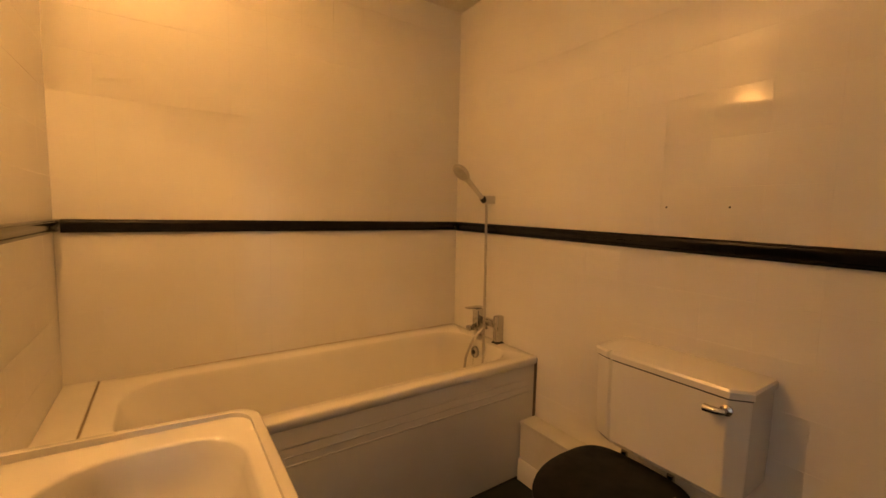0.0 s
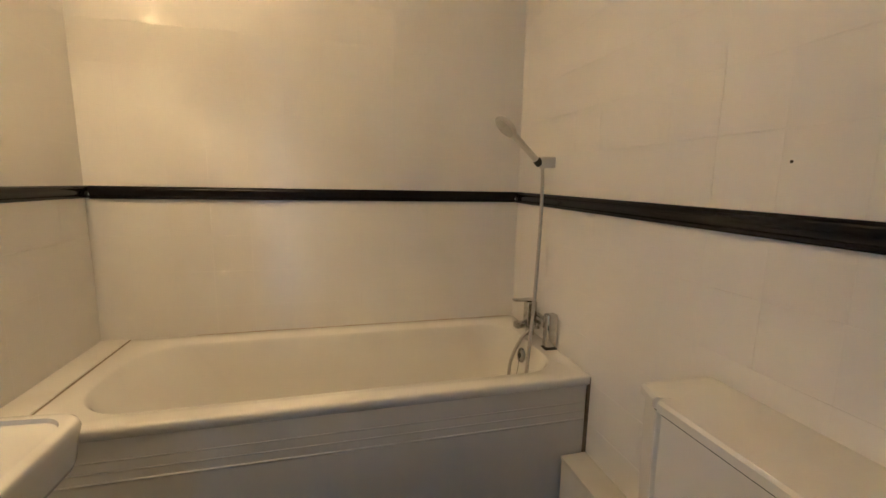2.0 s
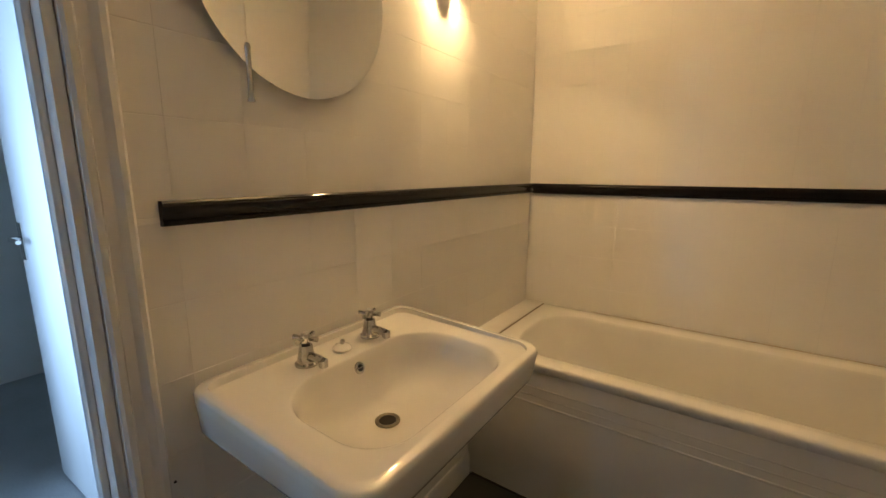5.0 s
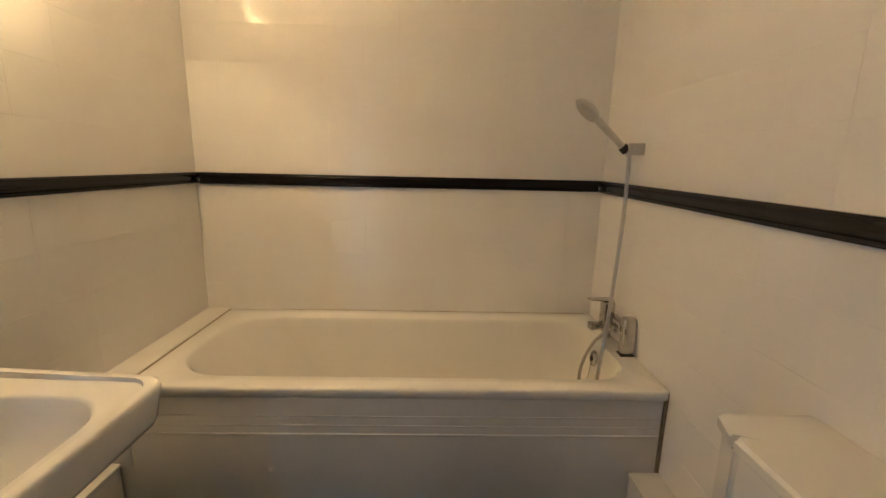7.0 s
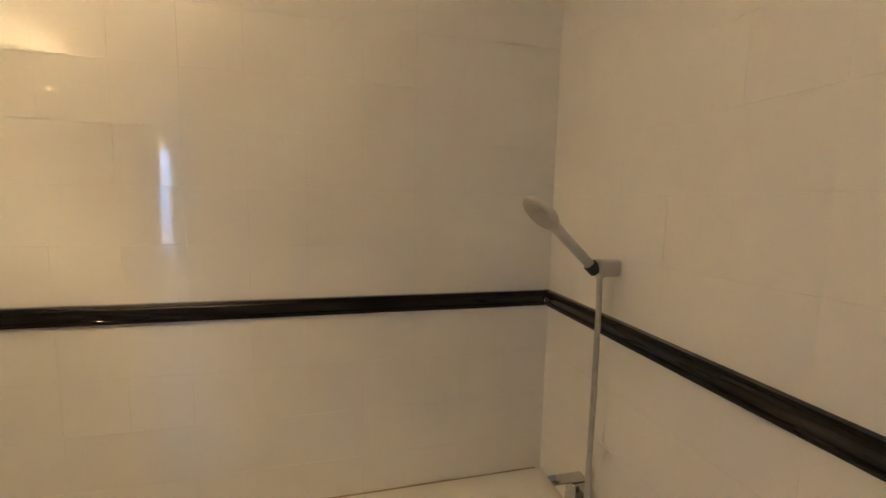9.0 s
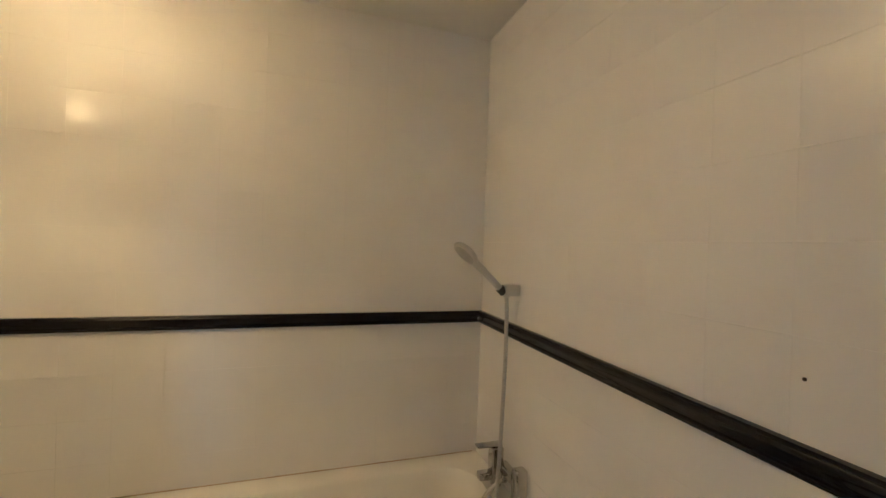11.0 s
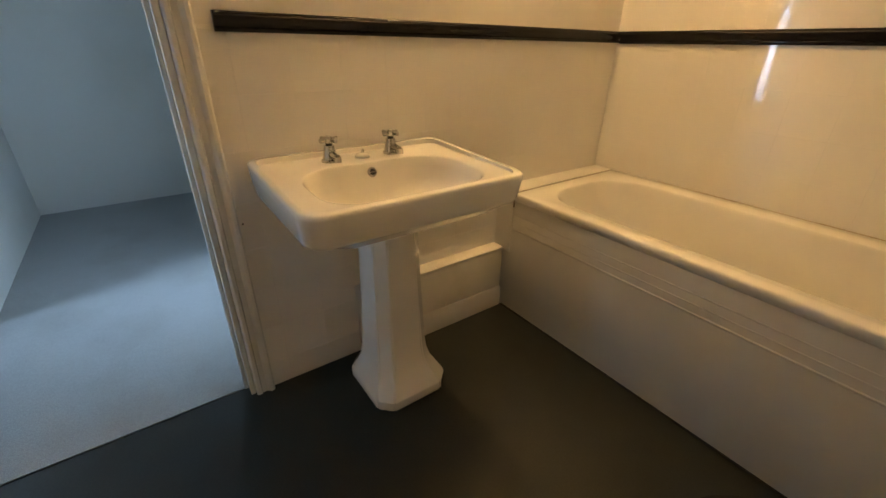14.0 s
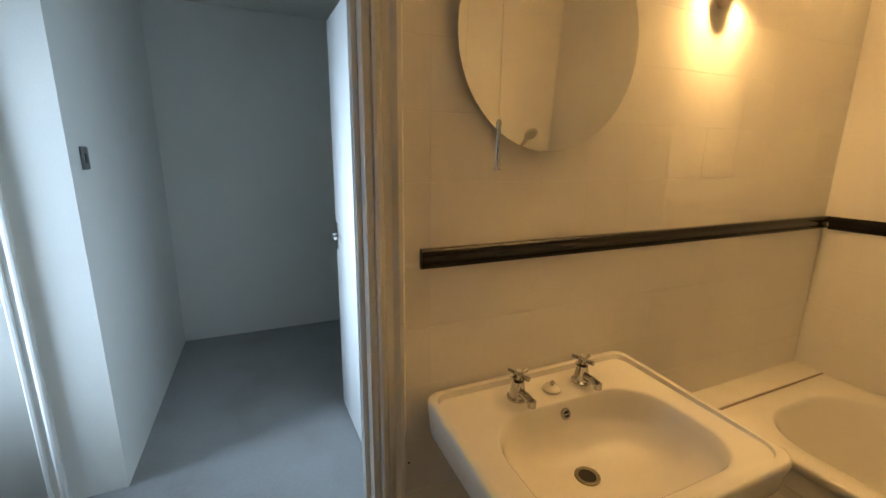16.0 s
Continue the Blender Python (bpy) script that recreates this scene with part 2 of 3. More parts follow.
def architrave(name, x, outward, y0, y1, top, label):
    """Moulded door trim on the face x: two uprights and a head."""
    prof = [(0, 0), (0.014, 0), (0.018, 0.006), (0.018, 0.016), (0.012, 0.020), (0.012, 0.036), (0.017, 0.041), (0.022, 0.048), (0.022, 0.057), (0.016, 0.062), (0, 0.062)]
    root = thing(name, x, y0, 0, label, "door trim", kind="structure")
    for sign, y in ((1, y1), (-1, y0)):
        ring = [[(x + outward * a, y + sign * b, z) for a, b in prof] for z in (0.0, top)]
        part("upright", loft(ring, True, True), GLOSS, root, smooth=20)
    ring = [[(x + outward * a, yy, top + b) for a, b in prof] for yy in (y0 - 0.068, y1 + 0.068)]
    part("head", loft(ring, True, True), GLOSS, root, smooth=20)
    return root


architrave("trim_doorway", 0.0, 1, DOOR0, DOOR1, DOORH, "white gloss moulded architrave round the doorway")
lining = thing("trim_door_lining", -T / 2, DOOR1, 0, "white gloss painted door lining with a stop", "door trim", kind="structure")
part("jamb", box(-T - 0.004, 0.002, DOOR1 - 0.018, DOOR1 - 0.001, 0.0, DOORH, 0.002), GLOSS, lining)
part("jamb", box(-T - 0.004, 0.002, DOOR0 + 0.002, DOOR0 + 0.028, 0.0, DOORH, 0.002), GLOSS, lining)
part("stop", box(-0.075, -0.04, DOOR1 - 0.030, DOOR1 - 0.018, 0.0, DOORH - 0.028, 0.002), GLOSS, lining)
part("head", box(-T - 0.004, 0.002, DOOR0 + 0.028, DOOR1 - 0.018, DOORH - 0.028, DOORH, 0.002), GLOSS, lining)
architrave("trim_corridor_door", -1.06, 1, -3.54, -2.856 - 0.062, 2.06, "white gloss moulded architrave in the corridor")
door_corridor = tagged(part("door_corridor", box(-1.15, -1.11, -3.60, -2.856, 0.006, 2.06, 0.003), GLOSS), "white painted closed door set back in its frame", "door", kind="structure")

# open hall door, lit by the corridor
door = thing("door_1", -0.96, -1.66, 0, "white panelled door standing open into the hall", "door", kind="structure")
rot = Matrix.Translation((-0.575, -1.64, 0)) @ Matrix.Rotation(radians(2.0), 4, "Z")
bm = box(-0.765, 0, -0.018, 0.018, 0.012, 2.05, 0.003)
part("leaf", bm, GLOSS, door).matrix_basis = rot
hd = part("handle", lathe([(0.0, 0), (0.008, 0.001), (0.008, 0.04), (0.0, 0.041)], pose(-0.71, -0.018, 1.02, 90), 12), CHROME, door, "chrome lever handle on a backplate")
tube([(-0.71, -0.052, 1.02), (-0.68, -0.055, 1.02), (-0.61, -0.052, 1.018)], 0.008, 10, bm := bmesh.new())
lv = part("lever", bm, CHROME, hd)
bp = part("backplate", box(-0.73, -0.69, -0.026, -0.018, 0.94, 1.08, 0.002), CHROME, hd)
for o in (hd,):
    o.matrix_basis = rot
for o in (lv, bp):
    o.matrix_parent_inverse = Matrix()

switch = thing("switch_plate", -1.20, -2.66, 1.40, "small grey switch plate on the hall wall", "switch")
part("plate", box(-1.235, -1.165, -2.66, -2.652, 1.355, 1.443, 0.003), PLATE, switch)
part("rocker", box(-1.212, -1.188, -2.652, -2.647, 1.38, 1.418, 0.002), PLATE, switch)

# ---------------------------------------------------------------- black dado rail
DADO = [(0.0, 0.0), (0.012, 0.0), (0.015, 0.004), (0.015, 0.009), (0.011, 0.012), (0.012, 0.018), (0.016, 0.024), (0.019, 0.031), (0.020, 0.037), (0.018, 0.040), (0.020, 0.043), (0.016, 0.047), (0.0, 0.047)]


def dado(name, bm):
    return tagged(part(name, bm, BLACK, smooth=40), "glossy black moulded ceramic dado rail", "dado rail", kind="structure")


dado("trim_dado_west", extrude([(a, DADO0 + b) for a, b in DADO], "y", -1.708, 0.0))
dado("trim_dado_north", extrude([(-a, 1.163 + b * 1.06) for a, b in DADO], "x", 0.021, W - 0.021))
# the east rail runs slightly downhill towards the rear
ends = [[(W - a, y, 1.161 + b * 1.11 + 0.011 * y) for a, b in DADO] for y in (REAR, 0.0)]
dado("trim_dado_east", loft(ends, True, True))

# ---------------------------------------------------------------- bath
bath = thing("bath", 0.95, -0.35, 0.0, "white enamelled built-in bath with a moulded front panel", "bath")
x0, x1, y0, y1 = 0.106, W - 0.003, -0.697, -0.004
R = (0.012, 0.012, 0.012, 0.012)
rings = [loop(x0 + 0.004, x1 - 0.004, y0 + 0.006, y1, RIM - 0.036, R), loop(x0, x1, y0, y1, RIM - 0.030, R), loop(x0, x1, y0, y1, RIM - 0.008, R),
         loop(x0 + 0.003, x1, y0 + 0.003, y1, RIM - 0.002, R), loop(x0 + 0.009, x1 - 0.004, y0 + 0.009, y1 - 0.004, RIM, R)]
for inset, z, grow in ((0.0, RIM - 0.001, 0), (0.004, RIM - 0.004, 0), (0.009, RIM - 0.014, 0.005), (0.024, RIM - 0.05, 0.01), (0.045, RIM - 0.16, 0.02), (0.07, RIM - 0.27, 0.02), (0.10, RIM - 0.335, 0.0), (0.15, RIM - 0.365, -0.03), (0.20, RIM - 0.373, -0.06)):
    left = 0.180 + inset * (1.0 if z > RIM - 0.06 else 2.3)
    rings.append(loop(left, 1.722 - inset * (0.4 if inset < 0.08 else 0.9), -0.625 + inset * 0.8, -0.100 - inset * 0.8, z, (0.18 + grow, 0.13 + grow * 0.5, 0.13 + grow * 0.5, 0.18 + grow)))
part("tub", loft(rings, False, True), ACRYLIC, bath, smooth=50)

panel = part("panel", box(0.0, W - 0.012, -0.685, -0.668, 0.004, RIM - 0.037, 0.003), PANEL, bath, "white moulded bath front panel")
# raised reeds along the upper part of the panel
for z, r in ((0.485, 0.0025), (0.452, 0.0025), (0.421, 0.004)):
    bm = extrude([(-0.684, z - 2 * r), (-0.684 - r, z - r * 0.8), (-0.684 - r * 1.1, z + r * 0.4), (-0.684, z + r)], "x", 0.078, W - 0.016)
    part("reed", bm, PANEL, panel)
part("plinth_line", box(0.08, W - 0.02, -0.688, -0.684, 0.004, 0.012), DARK, bath)
part("end_gap", box(W - 0.012, W - 0.001, -0.690, -0.67, 0.0, RIM - 0.01), SEAL, bath, "dark stained joint at the wall")
ov = part("overflow", lathe([(0, 0), (0.028, 0), (0.032, 0.003), (0.028, 0.010), (0.012, 0.013), (0, 0.013)], pose(1.702, -0.342, 0.522, 0, -82, 0), 24, cap=False), CHROME, bath, "chrome overflow cover with a dark slot")
part("slot", lathe([(0, 0), (0.013, 0), (0.011, 0.003), (0, 0.003)], pose(1.690, -0.342, 0.523, 0, -82, 0), 16, cap=False), RUBBER, ov)
plug = part("plug", lathe([(0, 0), (0.020, 0), (0.024, 0.004), (0.022, 0.010), (0.008, 0.013), (0, 0.013)], pose(1.668, -0.352, 0.395, 0, -70, 0), 22, cap=False), STEEL, bath, "dull steel plug hanging on its chain")
part("chain", tube([(1.688, -0.342, 0.512), (1.680, -0.346, 0.45), (1.660, -0.352, 0.400)], 0.0014, 6), CHROME, plug)
part("waste", lathe([(0, 0), (0.034, 0), (0.034, 0.004), (0.024, 0.006), (0, 0.003)], pose(1.43, -0.355, RIM - 0.373), 24, cap=False), CHROME, bath)

ledge = tagged(part("ledge", box(0.0, 0.1018, -0.690, -0.001, 0.30, RIM + 0.002, 0.004), BOXPAINT), "white painted ledge between wall and bath", "ledge", kind="structure")
tagged(part("trim_bath_joint", box(0.1018, 0.107, -0.690, -0.004, 0.52, RIM - 0.002), SEAL), "dark open joint beside the bath", "joint", kind="structure")
# stained sealant line along the back of the rim
bm = bmesh.new()
random.seed(4)
x = 0.35
while x < 1.75:
    ln = random.uniform(0.03, 0.16)
    box(x, min(x + ln, 1.78), -0.007, -0.001, RIM - 0.002, RIM + random.uniform(0.0, 0.0012), bm=bm)
    x += ln
tagged(part("trim_sealant", bm, BEAD, smooth=0), "discoloured sealant line along the bath edge", "sealant", kind="structure")


# ---------------------------------------------------------------- pipe boxings with skirting
def boxing(name, x0, x1, y0, y1, z, face, label):
    root = thing(name, (x0 + x1) / 2, (y0 + y1) / 2, 0, label, "pipe boxing", kind="structure")
    part("carcass", box(x0, x1, y0, y1, 0.0, z - 0.016, 0.002), BOXPAINT, root)
    part("top_board", box(x0 - (0.005 if face < 0 else 0), x1 + (0.005 if face > 0 else 0), y0 - 0.004, y1, z - 0.016, z, 0.004), BOXPAINT, root)
    xs = x1 if face > 0 else x0
    prof = [(xs, 0.002), (xs + face * 0.009, 0.002), (xs + face * 0.009, 0.088), (xs + face * 0.007, 0.097), (xs + face * 0.004, 0.104), (xs, 0.106)]
    part("skirting", extrude(prof, "y", y0, y1), BOXPAINT, root, smooth=25)
    return root


boxing("boxing_west", 0.0, 0.062, -1.40, -0.690, 0.315, 1, "white painted pipe boxing behind the basin pedestal")
boxing("boxing_east", 1.706, W - 0.001, -1.80, -0.690, 0.292, -1, "white painted pipe boxing beside the toilet")

# ---------------------------------------------------------------- basin and pedestal
basin = thing("pedestal_basin", 0.22, -1.375, 0.0, "white china pedestal basin with stepped rim and chrome taps", "basin")
ZB = 0.834
a, b, c, d = 0.004, 0.498, -1.700, -1.044
RO = (0.035, 0.055, 0.045, 0.035)
rings = [loop(0.09, 0.30, -1.46, -1.29, 0.665, (0.03,) * 4), loop(0.05, 0.36, -1.52, -1.23, 0.672, (0.05,) * 4), loop(0.02, 0.44, -1.62, -1.13, 0.700, (0.06,) * 4),
         loop(a + 0.004, b - 0.026, c + 0.024, d - 0.024, 0.730, RO), loop(a, b - 0.014, c + 0.012, d - 0.012, 0.735, RO), loop(a, b - 0.009, c + 0.007, d - 0.007, 0.748, RO),
         loop(a, b - 0.004, c + 0.003, d - 0.003, 0.800, RO), loop(a, b, c, d, ZB - 0.008, RO), loop(a + 0.002, b - 0.002, c + 0.002, d - 0.002, ZB + 0.001, RO), loop(a + 0.006, b - 0.006, c + 0.006, d - 0.006, ZB + 0.004, RO),
         loop(a + 0.020, b - 0.022, c + 0.020, d - 0.020, ZB + 0.004, RO), loop(a + 0.024, b - 0.0235, c + 0.0215, d - 0.0215, ZB - 0.008, RO), loop(a + 0.030, b - 0.028, c + 0.030, d - 0.030, ZB - 0.0085, RO)]
for ins, z in ((0.0, ZB - 0.009), (0.003, ZB - 0.0102), (0.006, ZB - 0.0145), (0.011, ZB - 0.040), (0.018, ZB - 0.078), (0.034, ZB - 0.110), (0.062, ZB - 0.134), (0.095, ZB - 0.147), (0.125, ZB - 0.151)):
    rings.append(loop(0.140 + ins * 0.55, 0.455 - ins * 1.32, -1.622 + ins * 1.62, -1.118 - ins * 1.62, z, (max(0.125 - ins * 0.5, 0.02), max(0.10 - ins * 0.4, 0.02), max(0.10 - ins * 0.4, 0.02), max(0.125 - ins * 0.5, 0.02))))
# the top falls slightly to the front edge, and its border stands up towards the wall
rings = [[(x, y, z - (0.013 * x / 0.5 if z > 0.79 else 0) + ((0.004 - 0.009 * x / 0.5) if 7 <= i <= 10 else 0)) for x, y, z in ring] for i, ring in enumerate(rings)]
part("bowl", loft(rings, True, True), CERAMIC, basin, smooth=60)


def chamfered(x0, x1, y0, y1, z, k):
    """An octagonal outline: a rectangle with its corners cut by k."""
    return [(x0 + k, y0, z), (x1 - k, y0, z), (x1, y0 + k, z), (x1, y1 - k, z), (x1 - k, y1, z), (x0 + k, y1, z), (x0, y1 - k, z), (x0, y0 + k, z)]


PY = -1.346
stages = [(0.066, 0.362, 0.140, 0.0, 0.045), (0.064, 0.365, 0.142, 0.006, 0.046), (0.064, 0.365, 0.142, 0.038, 0.046), (0.068, 0.360, 0.138, 0.046, 0.046), (0.080, 0.335, 0.120, 0.078, 0.044), (0.086, 0.318, 0.108, 0.100, 0.042),
          (0.090, 0.304, 0.100, 0.135, 0.040), (0.092, 0.296, 0.096, 0.19, 0.038), (0.098, 0.280, 0.086, 0.45, 0.034), (0.100, 0.274, 0.083, 0.62, 0.034), (0.100, 0.280, 0.087, 0.655, 0.034), (0.098, 0.292, 0.094, 0.672, 0.034)]
bm = loft([chamfered(p, q, PY - w, PY + w, z, k) for p, q, w, z, k in stages], True, True)
bmesh.ops.bevel(bm, geom=[e for e in bm.edges if abs((e.verts[0].co - e.verts[1].co).z) > 0.003], offset=0.006, segments=2, affect="EDGES")
part("pedestal", bm, CERAMIC, basin, smooth=30)
ovr = part("overflow", lathe([(0, 0), (0.012, 0), (0.0155, 0.002), (0.014, 0.005), (0.009, 0.006), (0.008, 0.002), (0, 0.002)], pose(0.152, -1.372, 0.790, 0, 68, 0), 20, cap=False), CHROME, basin, "chrome overflow ring")
part("hole", lathe([(0, 0), (0.008, 0), (0.008, 0.0035), (0, 0.0035)], pose(0.152, -1.372, 0.790, 0, 68, 0), 16, cap=False), RUBBER, ovr)
part("overflow_bar", box(-0.0012, 0.0012, -0.008, 0.008, 0.003, 0.006), CHROME, ovr).matrix_basis = pose(0.152, -1.372, 0.790, 0, 68, 0)
ws = part("waste", lathe([(0.030, -0.002), (0.030, 0.003), (0.026, 0.005), (0.021, 0.003), (0.021, 0.0006), (0.0, 0.0006)], pose(0.247, -1.375, ZB - 0.151), 28, cap=False), DULL, basin, "dull chrome basin waste ring")
part("drain_hole", lathe([(0, 0), (0.0205, 0), (0.0205, 0.002), (0, 0.002)], pose(0.247, -1.375, ZB - 0.151), 20, cap=False), DARK, ws)
stay = part("chain_stay", lathe([(0.024, 0), (0.024, 0.004), (0.019, 0.010), (0.010, 0.013), (0, 0.014)], pose(0.094, -1.372, ZB - 0.008), 22, cap=False), CERAMIC, basin, "white chain stay button")
part("hook", tube([(0.094, -1.372, ZB + 0.004), (0.094, -1.372, ZB + 0.013), (0.100, -1.372, ZB + 0.014)], 0.0045, 10), CHROME, stay)


def basin_tap(y):
    z = ZB - 0.009
    root = part("tap", lathe([(0.0, 0), (0.027, 0), (0.027, 0.005), (0.022, 0.008), (0.0205, 0.016), (0.017, 0.034), (0.0145, 0.048), (0.0, 0.048)], pose(0.090, y, z), 24, cap=False), CHROME, basin, "chrome crosshead pillar tap")
    bm = tube([(0.092, y, z + 0.018), (0.120, y, z + 0.024), (0.148, y, z + 0.022)], 0.0115, 12, r_end=0.0095)
    lathe([(0, 0), (0.0105, 0), (0.0105, 0.016), (0, 0.016)], pose(0.150, y, z + 0.010), 14, bm=bm, cap=False)
    part("spout", bm, CHROME, root)
    part("collar", lathe([(0, 0.047), (0.0095, 0.047), (0.0095, 0.056), (0, 0.056)], pose(0.090, y, z), 16, cap=False), RUBBER, root)
    bm = lathe([(0, 0.055), (0.012, 0.055), (0.0135, 0.060), (0.0135, 0.068), (0.009, 0.074), (0, 0.075)], pose(0.090, y, z), 18, cap=False)
    for k in range(4):
        ang = radians(k * 90 + 20)
        ux, uy = math.cos(ang), math.sin(ang)
        tube([(0.090 + ux * 0.008, y + uy * 0.008, z + 0.064), (0.090 + ux * 0.020, y + uy * 0.020, z + 0.064), (0.090 + ux * 0.031, y + uy * 0.031, z + 0.064)], 0.0048, 10, bm, 0.0068)
    part("crosshead", bm, CHROME, root)
    part("cap", lathe([(0, 0.074), (0.007, 0.074), (0.006, 0.0765), (0, 0.077)], pose(0.090, y, z), 14, cap=False), CERAMIC, root)


basin_tap(-1.476)
basin_tap(-1.269)

# ---------------------------------------------------------------- bath mixer and shower set
mixer = thing("bath_shower_mixer", 1.755, -0.36, RIM, "chrome square bath shower mixer on the bath rim", "tap")
part("pillar", box(1.750, W - 0.004, -0.456, -0.416, RIM + 0.004, RIM + 0.146, 0.010, 3), CHROME, mixer)
part("gasket", box(1.748, W - 0.003, -0.458, -0.414, RIM - 0.001, RIM + 0.004, 0.001), RUBBER, mixer, "dark rubber gasket")
part("leg", box(1.750, 1.782, -0.290, -0.258, RIM - 0.001, RIM + 0.07, 0.004), CHROME, mixer)
part("bridge", box(1.754, 1.790, -0.418, -0.308, RIM + 0.078, RIM + 0.112, 0.006, 3), CHROME, mixer)
part("body", box(1.732, 1.778, -0.312, -0.268, RIM + 0.044, RIM + 0.160, 0.006, 3), CHROME, mixer)
part("lever", box(1.674, 1.774, -0.308, -0.272, RIM + 0.163, RIM + 0.170, 0.003), CHROME, mixer)
part("spout", box(1.684, 1.736, -0.310, -0.270, RIM + 0.040, RIM + 0.068, 0.008, 3), CHROME, mixer)
part("diverter", lathe([(0, 0), (0.010, 0), (0.010, 0.016), (0.013, 0.018), (0.013, 0.026), (0, 0.028)], pose(1.764, -0.345, RIM + 0.080, 180), 16, cap=False), CHROME, mixer)

shower = thing("shower_set", W, -0.333, 1.34, "pale plastic hand shower in a wall bracket with steel hose", "shower")
part("bracket", box(1.742, W - 0.001, -0.352, -0.314, 1.318, 1.360, 0.005, 3), SHOWER, shower, "grey square wall bracket")
E0, E1 = Vector((1.738, -0.331, 1.336)), Vector((1.628, -0.323, 1.440))
dirn = (E1 - E0).normalized()
part("swivel", tube([E0 - dirn * 0.008, E0 + dirn * 0.016], 0.0165, 14), RUBBER, shower, "dark swivel holder")
part("wand", tube([E0 - dirn * 0.03, E0 + dirn * 0.05, E0 + dirn * 0.12, E1], 0.0115, 14, r_end=0.0145), SHOWER, shower)
face = Vector((-0.66, -0.16, -0.68)).normalized()
side = dirn.cross(face).normalized()
face = side.cross(dirn)
hm = Matrix.Translation(E1 + dirn * 0.046) @ Matrix((dirn * 1.25, side, face)).transposed().to_4x4()
hd = part("head", lathe([(0, -0.020), (0.018, -0.019), (0.036, -0.010), (0.043, 0.000), (0.044, 0.007), (0.041, 0.010), (0.0, 0.011)], hm, 28, cap=False), SHOWER, shower, "round pale shower head")
part("spray_face", lathe([(0, 0.0112), (0.034, 0.0112), (0.034, 0.013), (0, 0.014)], hm, 24, cap=False), SPRAY, hd)
part("hose", tube([(1.750, -0.333, 1.330), (1.756, -0.333, 1.28), (1.757, -0.335, 1.12), (1.742, -0.356, 0.92), (1.722, -0.382, 0.74), (1.702, -0.404, 0.60), (1.678, -0.432, 0.47), (1.662, -0.418, 0.39), (1.655, -0.365, 0.357),
                   (1.657, -0.315, 0.385), (1.668, -0.302, 0.48), (1.698, -0.326, 0.585), (1.735, -0.340, 0.632), (1.760, -0.345, 0.648)], 0.0072, 10), STEEL, shower, "flexible steel shower hose")

# two drilled holes with brown plugs above the dado
for y in (-1.258, -1.455):
    tagged(part("wall_plug", lathe([(0, 0), (0.0032, 0), (0.0032, 0.0015), (0, 0.0015)], pose(W + 0.0005, y, 1.300, 0, -90, 0), 12, cap=False), DARK), "small brown plugged screw hole in the tile", "wall plug", "screw holes")

tagged(part("wall_plug", lathe([(0, 0), (0.003, 0), (0.003, 0.0015), (0, 0.0015)], pose(-0.0003, -1.738, 0.648, 0, 90, 0), 12, cap=False), DARK), "small dark screw hole beside the door trim", "wall plug", "screw holes")

# ---------------------------------------------------------------- toilet
toilet = thing("toilet", 1.5, -1.330, 0.0, "white china toilet with closed black seat", "toilet")


def oval(cx, z, rx_front, rx_back, ry, n=32):
    pts = []
    cx -= 0.012
    for i in range(n):
        t = 2 * math.pi * i / n
        co, si = math.cos(t), math.sin(t)
        if co > 0:
            e = 0.55
            pts.append((cx + rx_back * abs(co) ** e, -1.330 + ry * math.copysign(abs(si) ** e, si), z))
        else:
            pts.append((cx + rx_front * co, -1.330 + ry * si, z))
    return pts


part("pan", loft([oval(1.52, 0.0, 0.17, 0.17, 0.115), oval(1.52, 0.04, 0.165, 0.17, 0.11), oval(1.52, 0.16, 0.15, 0.165, 0.10), oval(1.49, 0.26, 0.20, 0.19, 0.13), oval(1.46, 0.34, 0.245, 0.225, 0.17), oval(1.45, 0.395, 0.26, 0.235, 0.182), oval(1.45, 0.405, 0.255, 0.23, 0.178)], True, True), CERAMIC, toilet, smooth=50)
part("seat", loft([oval(1.455, 0.406, 0.262, 0.185, 0.188), oval(1.455, 0.410, 0.268, 0.19, 0.194), oval(1.455, 0.420, 0.268, 0.19, 0.194), oval(1.455, 0.425, 0.262, 0.186, 0.188)], True, True), SEAT, toilet, "black plastic seat", smooth=50)
part("lid", loft([oval(1.455, 0.426, 0.262, 0.186, 0.190), oval(1.455, 0.430, 0.270, 0.192, 0.196), oval(1.455, 0.440, 0.268, 0.191, 0.194), oval(1.455, 0.447, 0.250, 0.18, 0.178), oval(1.455, 0.450, 0.20, 0.15, 0.14)], True, True), SEAT, toilet, "closed black plastic lid", smooth=50)
for y in (-1.250, -1.410):
    part("hinge", lathe([(0, 0), (0.012, 0), (0.012, 0.042), (0.008, 0.046), (0, 0.046)], pose(1.648, y, 0.404), 14, cap=False), CHROME, toilet, "chrome hinge post")

cistern = thing("cistern", 1.70, -1.375, 0.46, "white china cistern with chamfered corners and lever", "cistern")


def half_oct(x0, y0, y1, z, k):
    """The cistern's outline: square to the wall, with shallow cut corners and an upright flute in front."""
    return [(W - 0.001, y0, z), (x0 + k * 0.7, y0, z), (x0, y0 + k * 0.8, z), (x0, y1 - k * 1.2 - 0.007, z), (x0 + 0.013, y1 - k * 1.2 - 0.005, z), (x0 + 0.013, y1 - k * 1.2 + 0.002, z), (x0 + 0.002, y1 - k * 1.2 + 0.008, z), (x0 + k * 0.4, y1, z), (W - 0.001, y1, z)]


